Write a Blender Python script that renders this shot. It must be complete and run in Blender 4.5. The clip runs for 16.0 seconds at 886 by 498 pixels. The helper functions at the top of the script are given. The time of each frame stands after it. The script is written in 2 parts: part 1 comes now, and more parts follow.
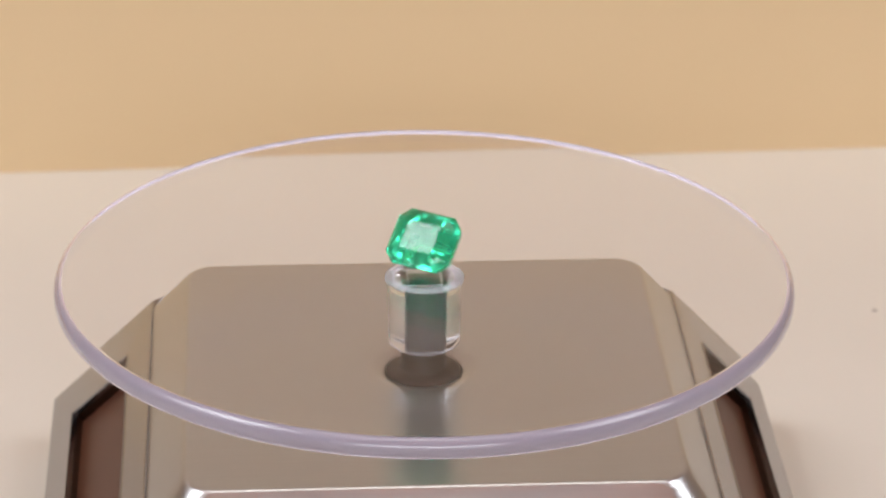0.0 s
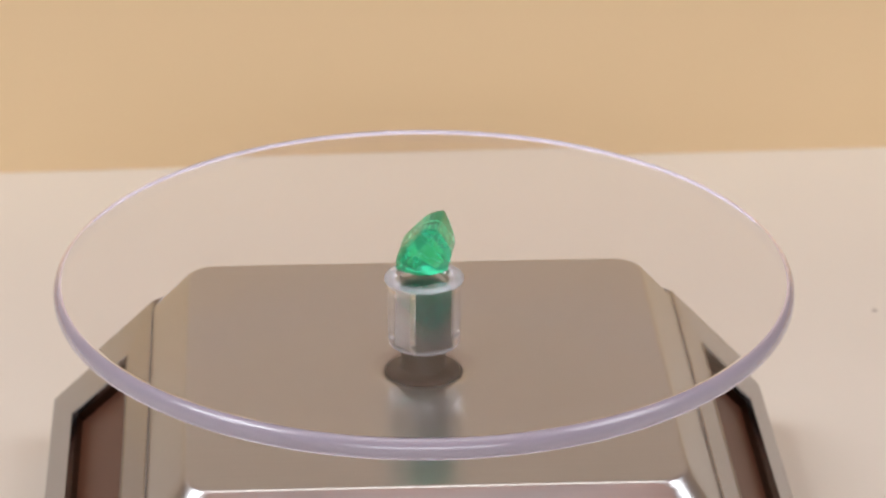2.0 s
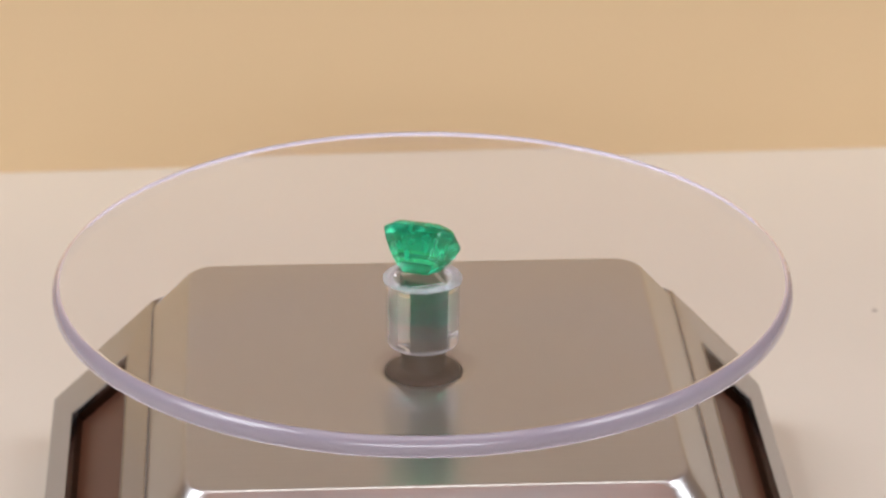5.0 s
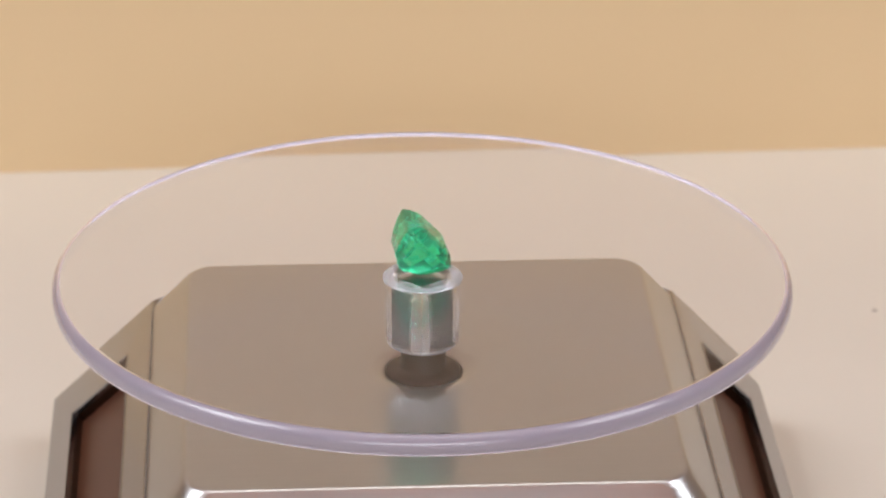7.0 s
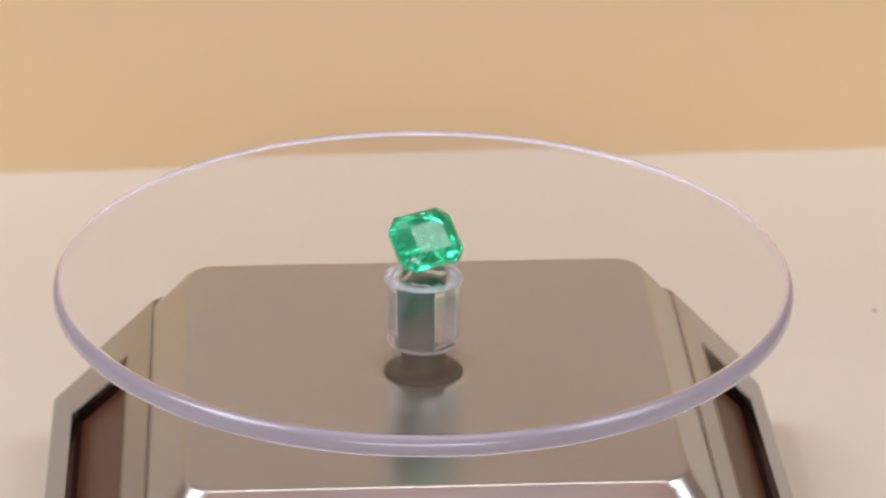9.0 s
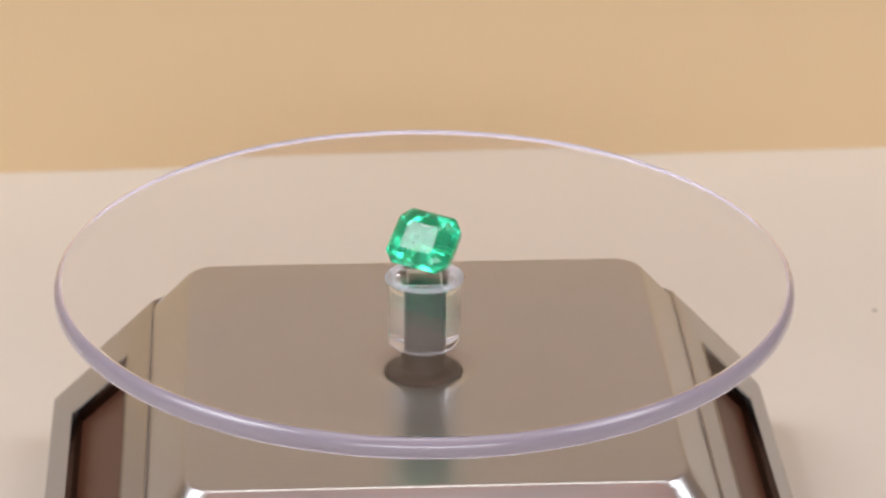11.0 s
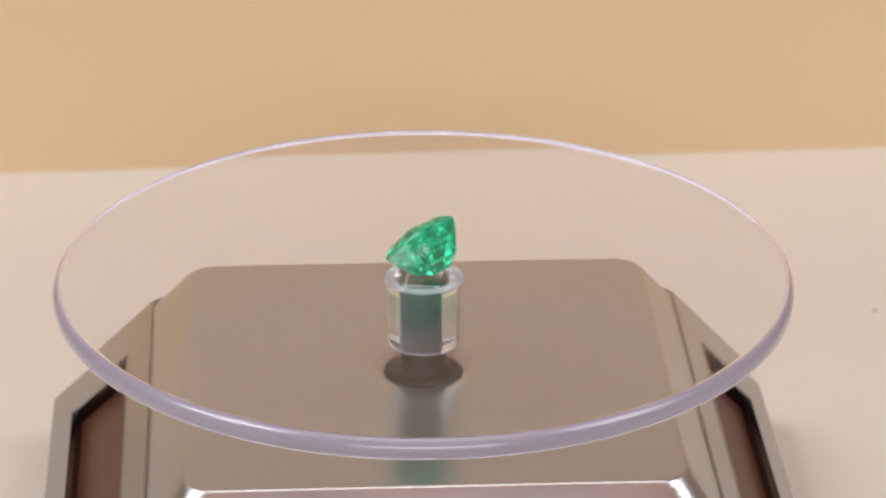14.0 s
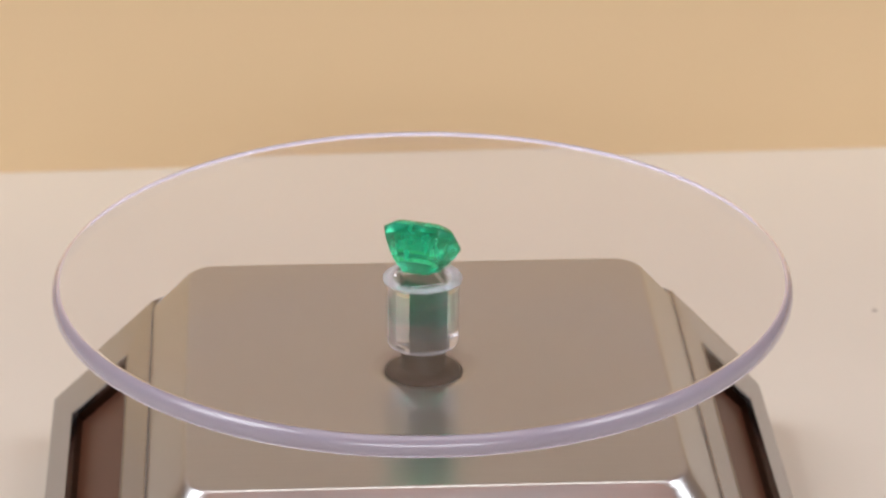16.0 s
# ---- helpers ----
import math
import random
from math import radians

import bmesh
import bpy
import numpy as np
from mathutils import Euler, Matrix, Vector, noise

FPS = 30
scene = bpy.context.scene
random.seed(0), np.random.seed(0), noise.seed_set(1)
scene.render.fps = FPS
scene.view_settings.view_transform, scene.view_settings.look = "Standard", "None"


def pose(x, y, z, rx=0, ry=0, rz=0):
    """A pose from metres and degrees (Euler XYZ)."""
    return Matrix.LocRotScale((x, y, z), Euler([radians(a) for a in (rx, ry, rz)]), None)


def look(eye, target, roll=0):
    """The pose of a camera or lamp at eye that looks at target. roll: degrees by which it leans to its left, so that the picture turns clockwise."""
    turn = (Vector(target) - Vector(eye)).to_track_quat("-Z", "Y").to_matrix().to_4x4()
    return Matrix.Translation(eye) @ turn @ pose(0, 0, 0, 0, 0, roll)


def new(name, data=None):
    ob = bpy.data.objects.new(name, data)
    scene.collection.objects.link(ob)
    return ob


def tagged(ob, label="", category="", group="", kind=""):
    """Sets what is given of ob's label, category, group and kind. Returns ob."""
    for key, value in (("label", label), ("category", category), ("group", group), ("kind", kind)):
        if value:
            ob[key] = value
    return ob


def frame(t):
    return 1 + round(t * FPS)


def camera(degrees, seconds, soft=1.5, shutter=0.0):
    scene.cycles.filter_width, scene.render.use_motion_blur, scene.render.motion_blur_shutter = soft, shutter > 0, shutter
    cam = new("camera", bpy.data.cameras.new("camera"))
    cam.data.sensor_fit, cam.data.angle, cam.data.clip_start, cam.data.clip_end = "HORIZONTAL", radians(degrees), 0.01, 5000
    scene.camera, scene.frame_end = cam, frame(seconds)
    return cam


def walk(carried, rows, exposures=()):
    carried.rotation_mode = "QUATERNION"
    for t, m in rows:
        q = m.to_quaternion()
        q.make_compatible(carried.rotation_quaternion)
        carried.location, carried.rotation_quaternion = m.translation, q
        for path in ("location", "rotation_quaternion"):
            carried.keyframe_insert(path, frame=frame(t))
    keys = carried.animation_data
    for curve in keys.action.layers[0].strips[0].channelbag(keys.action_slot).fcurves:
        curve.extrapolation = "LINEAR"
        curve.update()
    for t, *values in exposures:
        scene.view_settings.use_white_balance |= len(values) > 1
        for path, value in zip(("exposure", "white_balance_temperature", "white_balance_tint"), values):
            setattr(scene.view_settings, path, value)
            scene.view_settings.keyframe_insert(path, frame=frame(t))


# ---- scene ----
# A gemstone on a clear acrylic disc that turns on a small solar display stand, on a white table before a beige backdrop board.
H = 0.055                     # top of the clear disc over the table
RATE = -360 / 10.95           # degrees per second, clockwise from above
SECONDS = 16.0

cam = camera(14.3, SECONDS, soft=2.2)
EYE = (0.0, -0.4356, H + 0.2008)
PITCH, TURN, ROLL = radians(24.42), radians(0.348), 0.22
AIM = (EYE[0] + math.sin(TURN) * math.cos(PITCH), EYE[1] + math.cos(TURN) * math.cos(PITCH), EYE[2] - math.sin(PITCH))
cam.data.dof.use_dof, cam.data.dof.focus_distance, cam.data.dof.aperture_fstop = True, 0.462, 50.0
walk(cam, [(0.0, look(EYE, AIM, ROLL)), (SECONDS, look(EYE, AIM, ROLL))], exposures=[(0.0, 0.0), (SECONDS, 0.0)])


# ---- light ----
world = bpy.data.worlds.new("world")
scene.world = world
world.use_nodes = True
world.node_tree.nodes["Background"].inputs[0].default_value = (1.0, 0.9, 0.78, 1)
world.node_tree.nodes["Background"].inputs[1].default_value = 0.05


def lamp(name, eye, target, w, h, watts, colour):
    data = bpy.data.lights.new(name, "AREA")
    data.shape, data.size, data.size_y, data.energy, data.color = "RECTANGLE", w, h, watts, colour
    ob = new(name, data)
    ob.matrix_world = look(eye, target)
    return ob


# unseen fill behind the camera, added to brighten the backdrop and table
lamp("wall_fill", (0.0, -2.25, 0.60), (0.0, 0.1, 0.1), 1.8, 0.5, 17.0, (0.96, 1.0, 1.04))
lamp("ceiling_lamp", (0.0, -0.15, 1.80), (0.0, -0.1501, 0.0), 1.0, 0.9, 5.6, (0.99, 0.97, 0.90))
# unseen warm panel, added so the stand's front band reflects copper
lamp("warm_fill", (0.0, -1.72, 1.80), (0.0, -1.7201, 0.0), 1.7, 0.6, 1.7, (1.0, 0.44, 0.26))
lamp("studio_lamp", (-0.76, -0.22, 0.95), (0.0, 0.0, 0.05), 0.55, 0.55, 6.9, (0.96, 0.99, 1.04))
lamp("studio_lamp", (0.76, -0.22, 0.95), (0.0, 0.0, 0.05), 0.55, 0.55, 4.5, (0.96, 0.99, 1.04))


# ---- materials ----
def material(name, colour, rough=0.5, metal=0.0, ior=1.5, transmission=0.0, coat=0.0):
    m = bpy.data.materials.new(name)
    m.use_nodes = True
    b = m.node_tree.nodes["Principled BSDF"]
    b.inputs["Base Color"].default_value = (*colour, 1)
    b.inputs["Roughness"].default_value = rough
    b.inputs["Metallic"].default_value = metal
    b.inputs["IOR"].default_value = ior
    b.inputs["Transmission Weight"].default_value = transmission
    b.inputs["Coat Weight"].default_value = coat
    return m


def node(m, kind, **inputs):
    n = m.node_tree.nodes.new(kind)
    for key, value in inputs.items():
        n.inputs[key.replace("_", " ")].default_value = value
    return n


def link(m, a, out, b, into):
    m.node_tree.links.new(a.outputs[out], b.inputs[into])


def mottled(m, colours, scale, stretch=(1, 1, 1), into="Base Color", detail=6.0, bump=0.0, bump_scale=400.0):
    """Vary an input between two values with a noise in object space, with a fine bump on top."""
    b = m.node_tree.nodes["Principled BSDF"]
    co = node(m, "ShaderNodeTexCoord")
    mp = node(m, "ShaderNodeMapping")
    mp.inputs["Scale"].default_value = stretch
    no = node(m, "ShaderNodeTexNoise", Scale=scale, Detail=detail, Roughness=0.6)
    ramp = node(m, "ShaderNodeValToRGB")
    for el, c, at in zip(ramp.color_ramp.elements, colours, (0.3, 0.7)):
        el.color, el.position = (*c, 1) if len(c) == 3 else (c[0], c[0], c[0], 1), at
    link(m, co, "Object", mp, "Vector")
    link(m, mp, "Vector", no, "Vector")
    link(m, no, "Fac", ramp, "Fac")
    link(m, ramp, "Color", b, into)
    if bump:
        fine = node(m, "ShaderNodeTexNoise", Scale=bump_scale, Detail=4.0)
        bp = node(m, "ShaderNodeBump", Strength=bump, Distance=0.0002)
        link(m, mp, "Vector", fine, "Vector")
        link(m, fine, "Fac", bp, "Height")
        link(m, bp, "Normal", b, "Normal")
    return m


WALL = mottled(material("beige_wall_paint", (0.7, 0.5, 0.3), 0.75), ((0.725, 0.56, 0.335), (0.755, 0.585, 0.355)), 5.0, bump=0.1, bump_scale=900)
ROOM = mottled(material("room_paint", (0.75, 0.68, 0.58), 0.8), ((0.72, 0.69, 0.65), (0.76, 0.73, 0.69)), 3.0)
TABLE = mottled(material("white_table_paint", (0.8, 0.72, 0.63), 0.6), ((0.645, 0.607, 0.540), (0.675, 0.630, 0.562)), 14.0, bump=0.08, bump_scale=700)
FLOOR = mottled(material("wood_floor", (0.3, 0.2, 0.12), 0.5), ((0.25, 0.16, 0.09), (0.34, 0.23, 0.14)), 4.0, (1, 8, 1))
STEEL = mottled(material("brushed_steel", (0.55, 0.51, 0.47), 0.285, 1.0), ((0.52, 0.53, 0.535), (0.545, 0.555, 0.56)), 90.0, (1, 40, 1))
# sides coloured darker than the top plate, to dim what they reflect
BODY = mottled(material("satin_steel_darkened", (0.55, 0.51, 0.47), 0.24, 1.0), ((0.365, 0.362, 0.370), (0.395, 0.392, 0.40)), 60.0, (1, 12, 1))
BLACK = material("black_plastic", (0.020, 0.008, 0.004), 0.35)
BLACK.node_tree.nodes["Principled BSDF"].inputs["Specular IOR Level"].default_value = 0.25
CELL = mottled(material("brown_solar_cell", (0.10, 0.045, 0.03), 0.35), ((0.080, 0.030, 0.017), (0.094, 0.037, 0.022)), 30.0)
CELL.node_tree.nodes["Principled BSDF"].inputs["Specular IOR Level"].default_value = 0.12
COLLAR = mottled(material("dark_brown_plastic", (0.05, 0.035, 0.03), 0.42), ((0.016, 0.009, 0.007), (0.022, 0.013, 0.010)), 300.0)
COLLAR.node_tree.nodes["Principled BSDF"].inputs["Specular IOR Level"].default_value = 0.2
for m in (STEEL, BODY):       # brushed across, so that reflections smear lengthwise
    along = node(m, "ShaderNodeCombineXYZ", X=0.0, Y=1.0, Z=0.0)
    link(m, along, "Vector", m.node_tree.nodes["Principled BSDF"], "Tangent")
    m.node_tree.nodes["Principled BSDF"].inputs["Anisotropic"].default_value = 0.5


def clear_sheet():
    """Polished clear acrylic sheet."""
    m = bpy.data.materials.new("clear_acrylic")
    m.use_nodes = True
    m.node_tree.nodes.remove(m.node_tree.nodes["Principled BSDF"])
    out = m.node_tree.nodes["Material Output"]
    bend = node(m, "ShaderNodeBsdfRefraction", IOR=1.49, Roughness=0.0, Color=(0.985, 0.985, 0.99, 1))
    gloss = node(m, "ShaderNodeBsdfGlossy", Roughness=0.02, Color=(1, 1, 1, 1))
    fres = node(m, "ShaderNodeFresnel", IOR=1.49)
    mix = node(m, "ShaderNodeMixShader")
    less = node(m, "ShaderNodeMath")
    less.operation = "POWER"
    less.inputs[1].default_value = 1.25
    link(m, fres, "Fac", less, 0)
    link(m, less, "Value", mix, 0)
    link(m, bend, "BSDF", mix, 1)
    link(m, gloss, "BSDF", mix, 2)
    link(m, mix, "Shader", out, "Surface")
    return m


CLEAR = clear_sheet()
SHAFT_PLASTIC = mottled(material("matt_dark_plastic", (0.01, 0.007, 0.006), 0.6), ((0.007, 0.005, 0.004), (0.011, 0.008, 0.007)), 400.0)
SHAFT_PLASTIC.node_tree.nodes["Principled BSDF"].inputs["Specular IOR Level"].default_value = 0.1
EDGE = material("lavender_acrylic_edge", (0.85, 0.79, 1.0), 0.24, ior=1.49, transmission=0.64, coat=0.9)
EDGE.node_tree.nodes["Principled BSDF"].inputs["Coat Roughness"].default_value = 0.15
FROST = material("faintly_frosted_acrylic", (0.88, 0.88, 0.98), 0.2, ior=1.49, transmission=0.76)
HUB = material("moulded_acrylic", (0.98, 0.99, 1.0), 0.02, ior=1.49, transmission=0.975)
GEM = material("emerald_green_crystal", (0.05, 0.92, 0.52), 0.075, ior=1.577, transmission=0.90)
FLAKE = material("cloudy_flake", (0.72, 0.95, 0.84), 0.4, ior=1.3, transmission=0.55)
CRUMB = material("grey_crumb", (0.48, 0.43, 0.39), 0.8)
FIBRE = material("pale_fibre", (0.55, 0.5, 0.47), 0.7)


# ---- mesh helpers ----
def part(name, bm, mat, parent=None, label="", smooth=False):
    bmesh.ops.recalc_face_normals(bm, faces=bm.faces)
    for f in bm.faces:
        f.smooth = smooth
    me = bpy.data.meshes.new(name)
    bm.to_mesh(me)
    bm.free()
    for one in (mat if isinstance(mat, (list, tuple)) else [mat]):
        me.materials.append(one)
    ob = new(name, me)
    ob.parent = parent
    return tagged(ob, label)


def loft(bm, loops, cap_start=True, cap_end=True, mats=None):
    rings = [[bm.verts.new(p) for p in loop] for loop in loops]
    n = len(rings[0])
    for k, (a, b) in enumerate(zip(rings, rings[1:])):
        for i in range(n):
            f = bm.faces.new((a[i], a[(i + 1) % n], b[(i + 1) % n], b[i]))
            if mats:
                f.material_index = mats[k]
    if cap_start:
        bm.faces.new(rings[0])
    if cap_end:
        bm.faces.new(rings[-1])
    return rings


def circle(r, z, n=96):
    return [(r * math.cos(2 * math.pi * i / n), r * math.sin(2 * math.pi * i / n), z) for i in range(n)]


def rounded_square(half, radius, z, steps=6, between=0):
    """A square with round corners, with that many points along each straight side."""
    out = []
    for k, (sx, sy) in enumerate(((1, 1), (-1, 1), (-1, -1), (1, -1))):
        for i in range(steps + 1):
            a = math.pi / 2 * (k + i / steps)
            out.append((sx * (half - radius) + radius * math.cos(a), sy * (half - radius) + radius * math.sin(a), z))
        a = math.pi / 2 * (k + 1)
        nx, ny = ((-1, 1), (-1, -1), (1, -1), (1, 1))[k]
        b = Vector((nx * (half - radius) + radius * math.cos(a), ny * (half - radius) + radius * math.sin(a), z))
        start = Vector(out[-1])
        out += [tuple(start.lerp(b, (i + 1) / (between + 1))) for i in range(between)]
    return out


def box(bm, x0, y0, z0, x1, y1, z1):
    loft(bm, [[(x0, y0, z), (x1, y0, z), (x1, y1, z), (x0, y1, z)] for z in (z0, z1)])


# ---- room ----
ROOM_TURN = pose(0, 0.1674, 0, 0, 0, 4.5)   # the back wall stands a little askew to the camera


def slab(name, m, x0, y0, z0, x1, y1, z1, label, category):
    bm = bmesh.new()
    box(bm, x0, y0, z0, x1, y1, z1)
    ob = part(name, bm, m)
    ob.matrix_world = ROOM_TURN
    return tagged(ob, label, category, kind="structure")


# board height and the unseen walls' colours are set for the steel's reflections
slab("backdrop", WALL, -0.135, 0.0, -0.03, 0.15, 0.006, 0.095, "smooth low beige backdrop board standing along the table's edge", "backdrop")
DIM = mottled(material("pale_beige_wall_paint", (0.5, 0.44, 0.38), 0.8), ((0.78, 0.625, 0.46), (0.82, 0.66, 0.485)), 3.0)
slab("wall_north", DIM, -2.1, 0.9, -0.75, 2.1, 1.0, 1.85, "plain pale beige wall of the room beyond the backdrop", "wall")
slab("wall_west", ROOM, -2.1, -2.7, -0.75, -2.0, 0.9, 1.85, "plain cream painted side wall of the room", "wall")
slab("wall_east", ROOM, 2.0, -2.7, -0.75, 2.1, 0.9, 1.85, "plain cream painted side wall of the room", "wall")
slab("floor", FLOOR, -2.1, -2.7, -0.85, 2.1, 1.0, -0.75, "brown wooden floor under the table", "floor")
# unseen ceiling and south wall, made brown to redden the steel front's reflection
CEILING = mottled(material("brown_reflection_tint", (0.35, 0.2, 0.13), 0.6), ((0.60, 0.22, 0.115), (0.68, 0.26, 0.14)), 3.0, (1, 9, 1))
slab("ceiling", CEILING, -2.1, -2.7, 1.85, 2.1, 1.0, 1.95, "unseen warm brown ceiling, coloured to tint reflections in the steel", "ceiling")
slab("wall_south", CEILING, -2.0, -2.7, -0.75, 2.0, -2.6, 1.85, "unseen warm brown wall behind the camera, coloured to tint reflections in the steel", "wall")


def table():
    top = tagged(new("table"), "matt white table top in front of a beige backdrop", "table")
    top.matrix_world = ROOM_TURN
    bm = bmesh.new()
    box(bm, -0.9, -0.85, -0.03, 0.9, -0.00005, 0.0)
    bmesh.ops.bevel(bm, geom=[e for e in bm.edges if max(v.co.y for v in e.verts) < -0.8], offset=0.0012, segments=3, affect="EDGES")
    part("tabletop", bm, TABLE, top, smooth=False)
    for x in (-0.84, 0.84):
        for y in (-0.79, -0.07):
            bm = bmesh.new()
            loft(bm, [[(x + a * s, y + b * s, z) for a, b in ((-1, -1), (1, -1), (1, 1), (-1, 1))] for z, s in ((-0.75, 0.02), (-0.03, 0.028))])
            part("leg", bm, TABLE, top)


table()

# ---- display stand ----
TOP = H - 0.0165              # steel top plate
SIDE = 0.0331                # half width of the top plate
OUT = 0.0213                  # how far the sloping sides reach out
DROP = 0.0289
STAND_AT = pose(0.0003, 0.0017, 0, 0, 0, 2.9)
AXIS = STAND_AT.inverted() @ Vector((0, 0, 0))      # the turning axis, as seen from the stand


def stand():
    base = tagged(new("turntable_stand"), "brushed steel pyramid-shaped turntable stand with brown solar panels", "display stand")
    base.matrix_world = STAND_AT

    def level(s, off=0.0):
        """Half width and height at the share s of the way down the slope."""
        return SIDE + OUT * s + off, TOP - DROP * s

    # top cover: flat plate with a round hole, turned-over edge, first sloping band
    bm = bmesh.new()
    n_steps = 6
    loops = []
    for r, z in ((0.0053, TOP - 0.0025), (0.0053, TOP - 0.0007), (0.0055, TOP - 0.00045), (0.0060, TOP - 0.0004), (0.0067, TOP - 0.00012), (0.0073, TOP), (0.0090, TOP)):
        a0 = [(math.cos(2 * math.pi * i / 28), math.sin(2 * math.pi * i / 28)) for i in range(28)]
        loops.append([(r * x, r * y, z) for x, y in a0])
    ref = rounded_square(SIDE, 0.0040, TOP, n_steps, 14)
    angs = [math.atan2(p[1], p[0]) for p in ref]
    loops = [[(math.hypot(l[0][0], l[0][1]) * math.cos(a) + AXIS.x, math.hypot(l[0][0], l[0][1]) * math.sin(a) + AXIS.y, l[0][2]) for a in angs] for l in loops]
    for inset_by in (0.0018, 0.0010):
        loops.append(rounded_square(SIDE - inset_by, 0.0040, TOP, n_steps, 14))
    for k in range(6):
        a = math.pi / 2 * k / 5 * 0.64
        loops.append(rounded_square(SIDE - 0.0006 + 0.0009 * math.sin(a), 0.0040, TOP - 0.0010 * (1 - math.cos(a)), n_steps, 14))
    for d, fall in ((0.00045, 0.00082), (0.0006, 0.00105), (0.0008, 0.00135), (0.0049, 0.0071), (0.0051, 0.0074), (0.0052, 0.00755), (0.00525, 0.0077)):
        loops.append(rounded_square(SIDE + d, 0.0038, TOP - fall, n_steps, 14))
    loops.append(rounded_square(SIDE + 0.0044, 0.0034, TOP - 0.0080, n_steps, 14))
    loft(bm, loops, False, False)
    part("top_cover", bm, STEEL, base, "brushed steel top plate with rounded edges", smooth=True)

    # lower body: four sloping sides, each with an opening, and a skirt down to the table
    bm = bmesh.new()
    w0, z0 = level(0.257, 0.0001)
    w1, z1 = level(1.0, 0.0002)
    S0, S1 = 0.412, 0.822
    P0, P1 = 0.0278, 0.0364
    depth = 0.0020
    nrm = Vector((DROP, 0, OUT)).normalized()      # outward normal of the side that faces +x
    quads = {}
    for k in range(4):
        m = pose(0, 0, 0, 0, 0, 90 * k)
        (wa, za), (wb, zb) = level(S0, 0.0003), level(S1, 0.0003)
        rim = [(wa, -P0, za), (wa, P0, za), (wb, P1, zb), (wb, -P1, zb)]
        c0, c1 = 0.0019, 0.0030
        outer = [(w0, -w0 + c0, z0), (w0, w0 - c0, z0), (w1, w1 - c1, z1), (w1, -w1 + c1, z1)]
        vo = [bm.verts.new(m @ Vector(p)) for p in outer]
        # a raised lip round the opening, then the steel turns into it
        def inset(d, lift):
            g = d
            return [(rim[0][0] + nrm.x * lift, rim[0][1] - g, rim[0][2] + nrm.z * lift),
                    (rim[1][0] + nrm.x * lift, rim[1][1] + g, rim[1][2] + nrm.z * lift),
                    (rim[2][0] + nrm.x * lift, rim[2][1] + g, rim[2][2] + nrm.z * lift),
                    (rim[3][0] + nrm.x * lift, rim[3][1] - g, rim[3][2] + nrm.z * lift)]
        rings = [vo] + [[bm.verts.new(m @ Vector(p)) for p in inset(d, lift)] for d, lift in ((0.0009, 0.0), (0.0004, 0.0003), (0.0, 0.0001), (0.0, -0.0008))]
        for a, b in zip(rings, rings[1:]):
            for i in range(4):
                bm.faces.new((a[i], a[(i + 1) % 4], b[(i + 1) % 4], b[i]))
        quads[k] = vo
        # black frame round the cell, down into the opening
        fb = bmesh.new()
        f_rings = [[m @ Vector(p) for p in inset(-d, lift)] for d, lift in ((0.00005, -0.0007), (0.00005, -depth), (0.0006, -depth))]
        loft(fb, f_rings, False, False)
        part("panel_frame", fb, BLACK, base, "black plastic recess round the solar cell")
        cb = bmesh.new()
        ring = [m @ Vector(p) for p in inset(-0.0005, -depth + 0.0002)]
        low = [m @ Vector(p) for p in inset(-0.0005, -depth - 0.0008)]
        loft(cb, [low, ring])
        part("solar_panel", cb, CELL, base, "glossy brown solar cell behind a black frame")
    for k in range(4):
        a, b = quads[k], quads[(k + 1) % 4]
        bm.faces.new((a[1], a[2], b[3], b[0]))
    # top rim of the body under the cover, and skirt
    top_in = []
    for k in range(4):
        m = pose(0, 0, 0, 0, 0, 90 * k)
        top_in += [bm.verts.new(m @ Vector((w0 - 0.001, -w0 + 0.001, z0 - 0.0005))), bm.verts.new(m @ Vector((w0 - 0.001, w0 - 0.001, z0 - 0.0005)))]
    for k in range(4):
        bm.faces.new((quads[k][0], quads[k][1], top_in[2 * k + 1], top_in[2 * k]))
        bm.faces.new((quads[k][1], quads[(k + 1) % 4][0], top_in[2 * k + 1]))
    skirt = []
    for k in range(4):
        m = pose(0, 0, 0, 0, 0, 90 * k)
        skirt.append([bm.verts.new(m @ Vector((w1, y, 0.0))) for y in (w1 - c1, -w1 + c1)])
    for k in range(4):
        q, s, q2, s2 = quads[k], skirt[k], quads[(k + 1) % 4], skirt[(k + 1) % 4]
        bm.faces.new((q[3], q[2], s[0], s[1]))
        bm.faces.new((q[2], q2[3], s2[1], s[0]))
    bmesh.ops.remove_doubles(bm, verts=bm.verts[:], dist=1e-6)
    body = part("body", bm, BODY, base, "satin steel sloping sides with openings, coloured darker to dim their reflections")
    bev = body.modifiers.new("rounding", "BEVEL")
    bev.width, bev.segments, bev.limit_method, bev.angle_limit = 0.0008, 3, "ANGLE", radians(25)

    # dark collar in the hole
    bm = bmesh.new()
    loft(bm, [[(x + AXIS.x, y + AXIS.y, q) for x, y, q in circle(r, TOP + z, 64)] for r, z in ((0.0052, -0.0024), (0.0052, -0.0005), (0.0050, -0.0002), (0.0046, -0.0001), (0.0042, 0.0),
                                                  (0.0034, 0.0002), (0.0031, 0.0005), (0.0031, 0.0036), (0.0029, 0.0038))])
    part("collar", bm, COLLAR, base, "glossy dark brown round collar", smooth=True)
    bm = bmesh.new()
    loft(bm, [rounded_square(0.00215, 0.0002, TOP + z, 2) for z in (0.0036, 0.0128)])
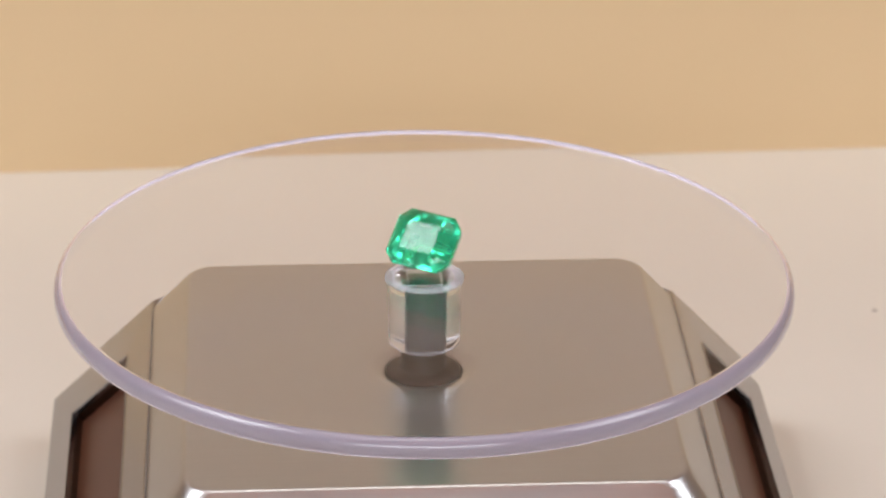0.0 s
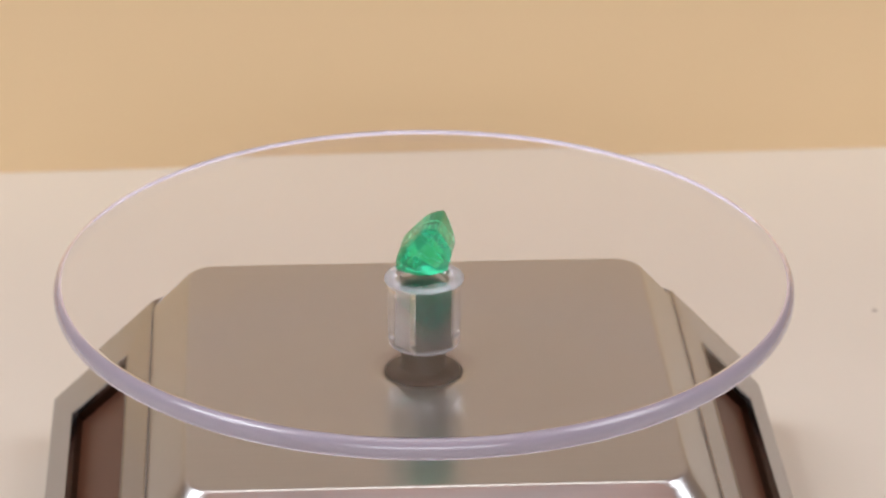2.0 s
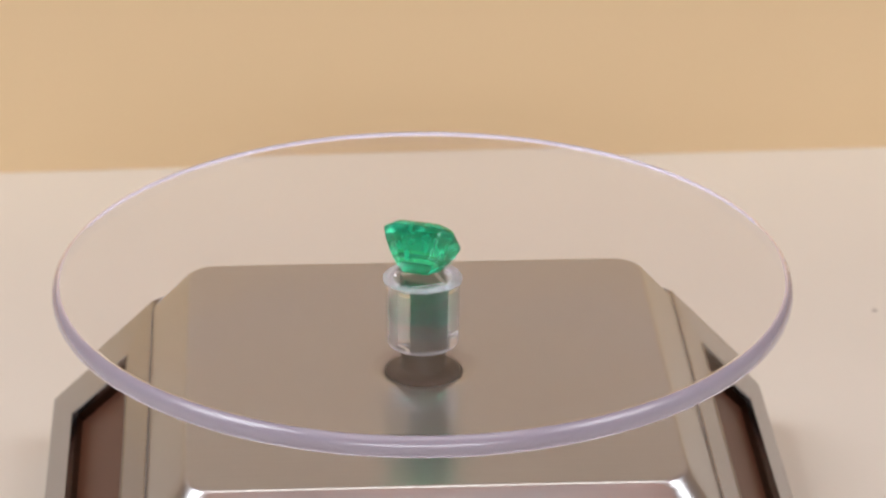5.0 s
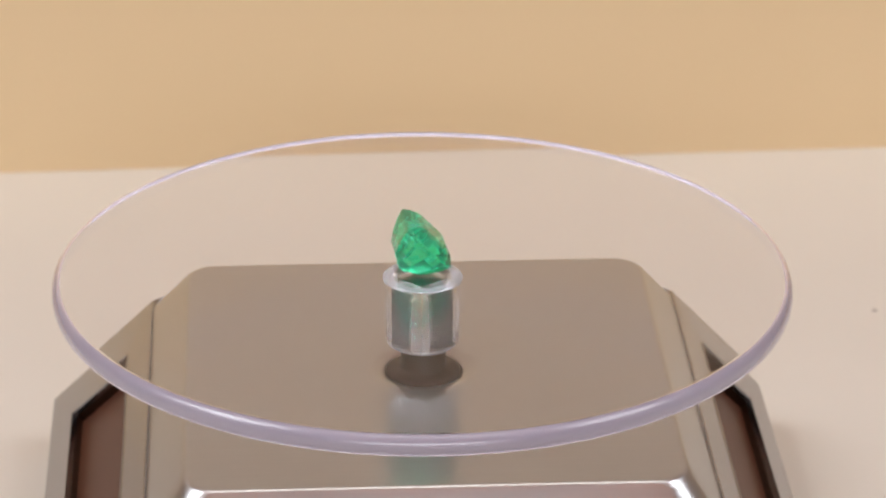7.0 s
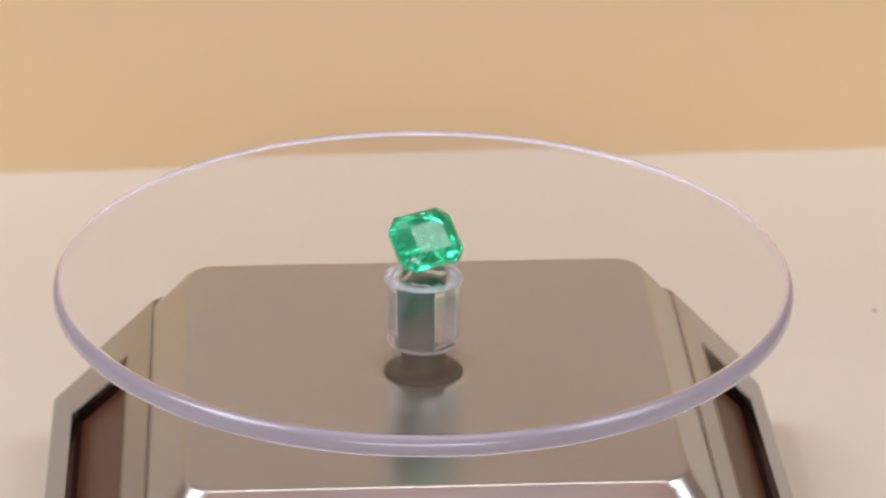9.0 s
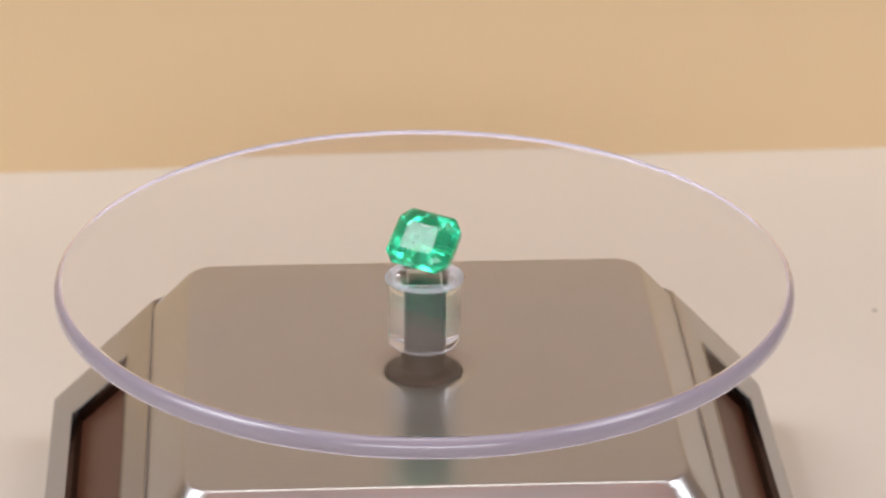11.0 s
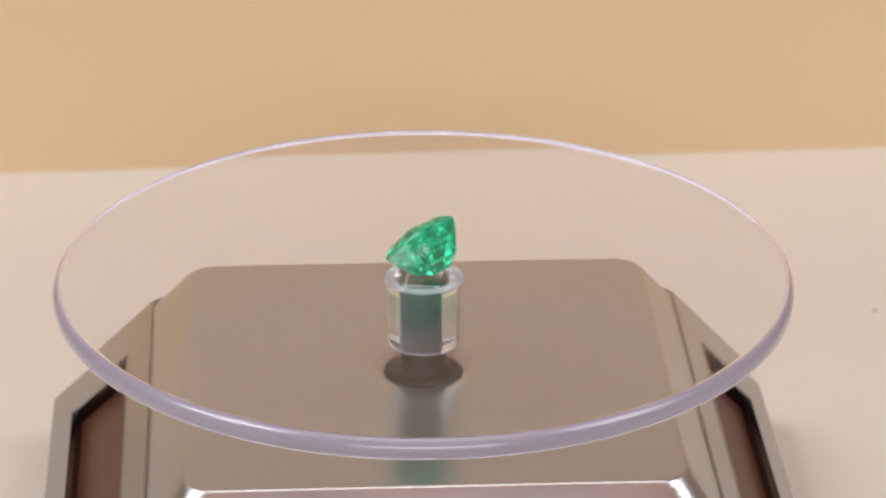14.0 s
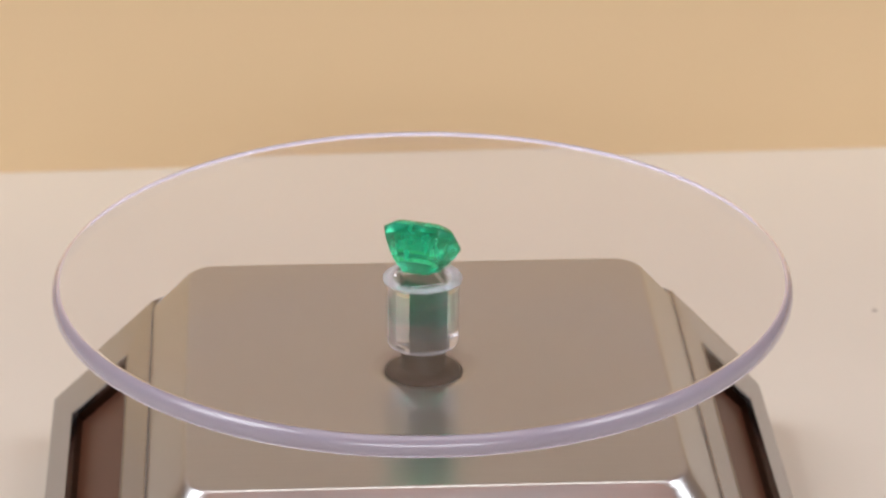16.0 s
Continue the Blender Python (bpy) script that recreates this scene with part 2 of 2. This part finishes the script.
    return part("drive_shaft", bm, SHAFT_PLASTIC, base, "dark square drive shaft")


SHAFT = stand()

# ---- clear disc with its hub ----
THICK = 0.0028


def clear_disc():
    disc = tagged(new("display_disc"), "clear acrylic disc with lavender rounded rim and cylindrical hub", "turntable disc")
    bm = bmesh.new()
    n = 96
    profile = [(0.0008, 0.0)]                       # from the middle of the top outwards and round to the hub
    profile += [(r, 0.0) for r in (0.02, 0.04, 0.0486, 0.0488)]
    for k in range(1, 9):
        a = math.pi / 2 * k / 8
        profile.append((0.0488 + 0.0014 * math.sin(a), -0.0015 * (1 - math.cos(a))))
    for k in range(0, 7):
        a = math.pi / 2 * k / 6
        profile.append((0.0502 - 0.0006 * (1 - math.cos(a)), -0.0018 - (THICK - 0.0018) * math.sin(a)))
    flat = len(profile)
    profile += [(0.04, -THICK), (0.02, -THICK), (0.0008, -THICK)]
    mats = [1 if 5 <= i < flat - 1 else 0 for i in range(len(profile) - 1)]
    loft(bm, [circle(r, z, n) for r, z in profile], True, True, mats)
    plate = part("plate", bm, [CLEAR, EDGE], disc, "clear acrylic plate with a rounded lavender rim")
    for f in plate.data.polygons:
        f.use_smooth = abs(f.normal.z) < 0.995
    plate.visible_shadow = False

    # cylindrical hub under the plate, with a square socket that is open below
    def square(half, z):
        out = []
        for i in range(n):
            a = 2 * math.pi * i / n
            c, s = math.cos(a), math.sin(a)
            k = half / max(abs(c), abs(s))
            out.append((k * c, k * s, z))
        return out

    top, low = -THICK - 0.00004, -0.0127
    outer = [(0.0012, top), (0.0040, top), (0.0053, top), (0.00545, top - 0.00012), (0.0054, top - 0.0005), (0.0052, top - 0.0008), (0.00511, top - 0.0010), (0.00508, top - 0.0012),
             (0.00495, low + 0.0009), (0.00495, low + 0.0007), (0.0049, low + 0.0004), (0.0048, low + 0.0002), (0.0046, low + 0.00003), (0.0044, low)]
    bm = bmesh.new()
    loft(bm, [circle(r, z, n) for r, z in outer] + [square(0.0024, low), square(0.0024, top - 0.0005)], True, True, [0, 1, 1] + [0] * 6 + [1] * 4 + [0, 0])
    hub = part("hub", bm, [HUB, FROST], disc, "clear acrylic cylinder with a square socket")
    for f in hub.data.polygons:
        f.use_smooth = f.center.xy.length > 0.0045 and abs(f.normal.z) < 0.99
    return disc


DISC = clear_disc()


# ---- gemstone ----
def gemstone():
    L, W, C = 9.80, 8.14, 1.50

    def octagon(kl, kw, kc, z):
        l, w, c = L * kl / 2, W * kw / 2, C * kc
        pts = ((l, -w + c), (l, w - c), (l - c, w), (-l + c, w), (-l, w - c), (-l, -w + c), (-l + c, -w), (l - c, -w))
        return [(x * 1e-3, y * 1e-3, z * 1.03e-3) for x, y in pts]

    loops = [octagon(0.50, 0.49, 0.14, 1.40), octagon(0.70, 0.70, 0.55, 1.16), octagon(0.87, 0.87, 0.9, 0.74), octagon(1, 1, 1, 0.14), octagon(1, 1, 1, -0.14),
             octagon(0.90, 0.90, 0.95, -1.45), octagon(0.77, 0.77, 0.85, -2.70), octagon(0.61, 0.58, 0.6, -3.85), octagon(0.32, 0.03, 0.05, -5.12)]
    bm = bmesh.new()
    loft(bm, loops)
    gem = part("emerald_gemstone", bm, GEM)
    chamfer = gem.modifiers.new("facet_edges", "BEVEL")
    chamfer.width, chamfer.segments, chamfer.limit_method, chamfer.angle_limit = 0.00007, 1, "ANGLE", radians(8)
    # cloudy flakes and fissures inside the crystal
    rnd = random.Random(5)
    for k in range(16):
        at = Vector((rnd.uniform(-2.9, 2.9), rnd.uniform(-2.2, 2.2), rnd.uniform(-2.6, 0.7)))
        turn = Euler((rnd.uniform(0, 3), rnd.uniform(0, 3), rnd.uniform(0, 3))).to_matrix()
        size, n = rnd.uniform(0.25, 0.9), 9
        edge = [(size * rnd.uniform(0.5, 1.1) * math.cos(2 * math.pi * i / n), size * rnd.uniform(0.3, 0.7) * math.sin(2 * math.pi * i / n)) for i in range(n)]
        bm = bmesh.new()
        loft(bm, [[(at + turn @ Vector((x, y, z))) * 1e-3 for x, y in edge] for z in (0.0, 0.03)])
        part("inclusion", bm, FLAKE, gem, "pale cloudy flake inside the crystal")
    tagged(gem, "bright green transparent step-cut emerald lying tilted on the disc", "gemstone")
    return gem


GEMSTONE = gemstone()
TILTED = pose(0, 0, 0, 0, 0, -31.3) @ pose(0, 0, 0, 46.2)
LOW = min((TILTED @ v.co).z for v in GEMSTONE.data.vertices)


# ---- dust ----
def fibre(points, r):
    bm = bmesh.new()
    loops = []
    for i, p in enumerate(points):
        loops.append([(p[0], p[1] + r * math.cos(a), p[2] + r * math.sin(a)) for a in (0, 2.1, 4.2)])
    loft(bm, loops)
    return tagged(part("lint_fibre", bm, FIBRE), "fine pale lint fibre lying on the clear disc", "lint")


LINT = fibre([(-0.002, 0.0, 0.00006), (-0.001, 0.0003, 0.00006), (0.0003, 0.0002, 0.00006), (0.0018, -0.0002, 0.00006)], 0.000022)
SCRAP = fibre([(-0.0006, 0.0, 0.00006), (0.0, 0.0001, 0.00006), (0.0006, 0.0, 0.00006)], 0.000022)


def crumb():
    bm = bmesh.new()
    bmesh.ops.create_icosphere(bm, subdivisions=2, radius=0.00042)
    for v in bm.verts:
        v.co *= 1 + 0.3 * noise.noise(v.co * 1500)
        v.co.z = v.co.z * 0.5 + 0.0002
    ob = tagged(part("dust_crumb", bm, CRUMB, smooth=True), "tiny grey crumb lying on the white table", "crumb")
    ob.matrix_world = pose(0.0762, 0.1027, 0)


crumb()


def motions():
    lean = Matrix.Rotation(radians(-0.26), 4, Vector((math.cos(radians(320 - 90)), math.sin(radians(320 - 90)), 0)))
    off = Vector((math.cos(radians(16)), math.sin(radians(16)), 0)) * 0.00015
    times = [0.5 * k for k in range(33)]

    def turned(t):
        return pose(0, 0, 0, 0, 0, RATE * t)

    walk(DISC, [(t, turned(t) @ Matrix.Translation(Vector((0, 0, H)) + off) @ lean @ pose(0, 0, 0, 0, 0, 3.8)) for t in times])
    walk(SHAFT, [(t, STAND_AT.inverted() @ turned(t) @ Matrix.Translation(off) @ pose(0, 0, 0, 0, 0, 3.8)) for t in times])
    walk(GEMSTONE, [(t, turned(t) @ Matrix.Translation((0.00001, -0.00044, H - LOW + 0.00002)) @ TILTED) for t in times])
    walk(LINT, [(t, turned(t) @ pose(0.001, 0.012, H, 0, 0, 30)) for t in times])
    walk(SCRAP, [(t, turned(t) @ pose(-0.013, -0.006, H, 0, 0, 80)) for t in times])


motions()
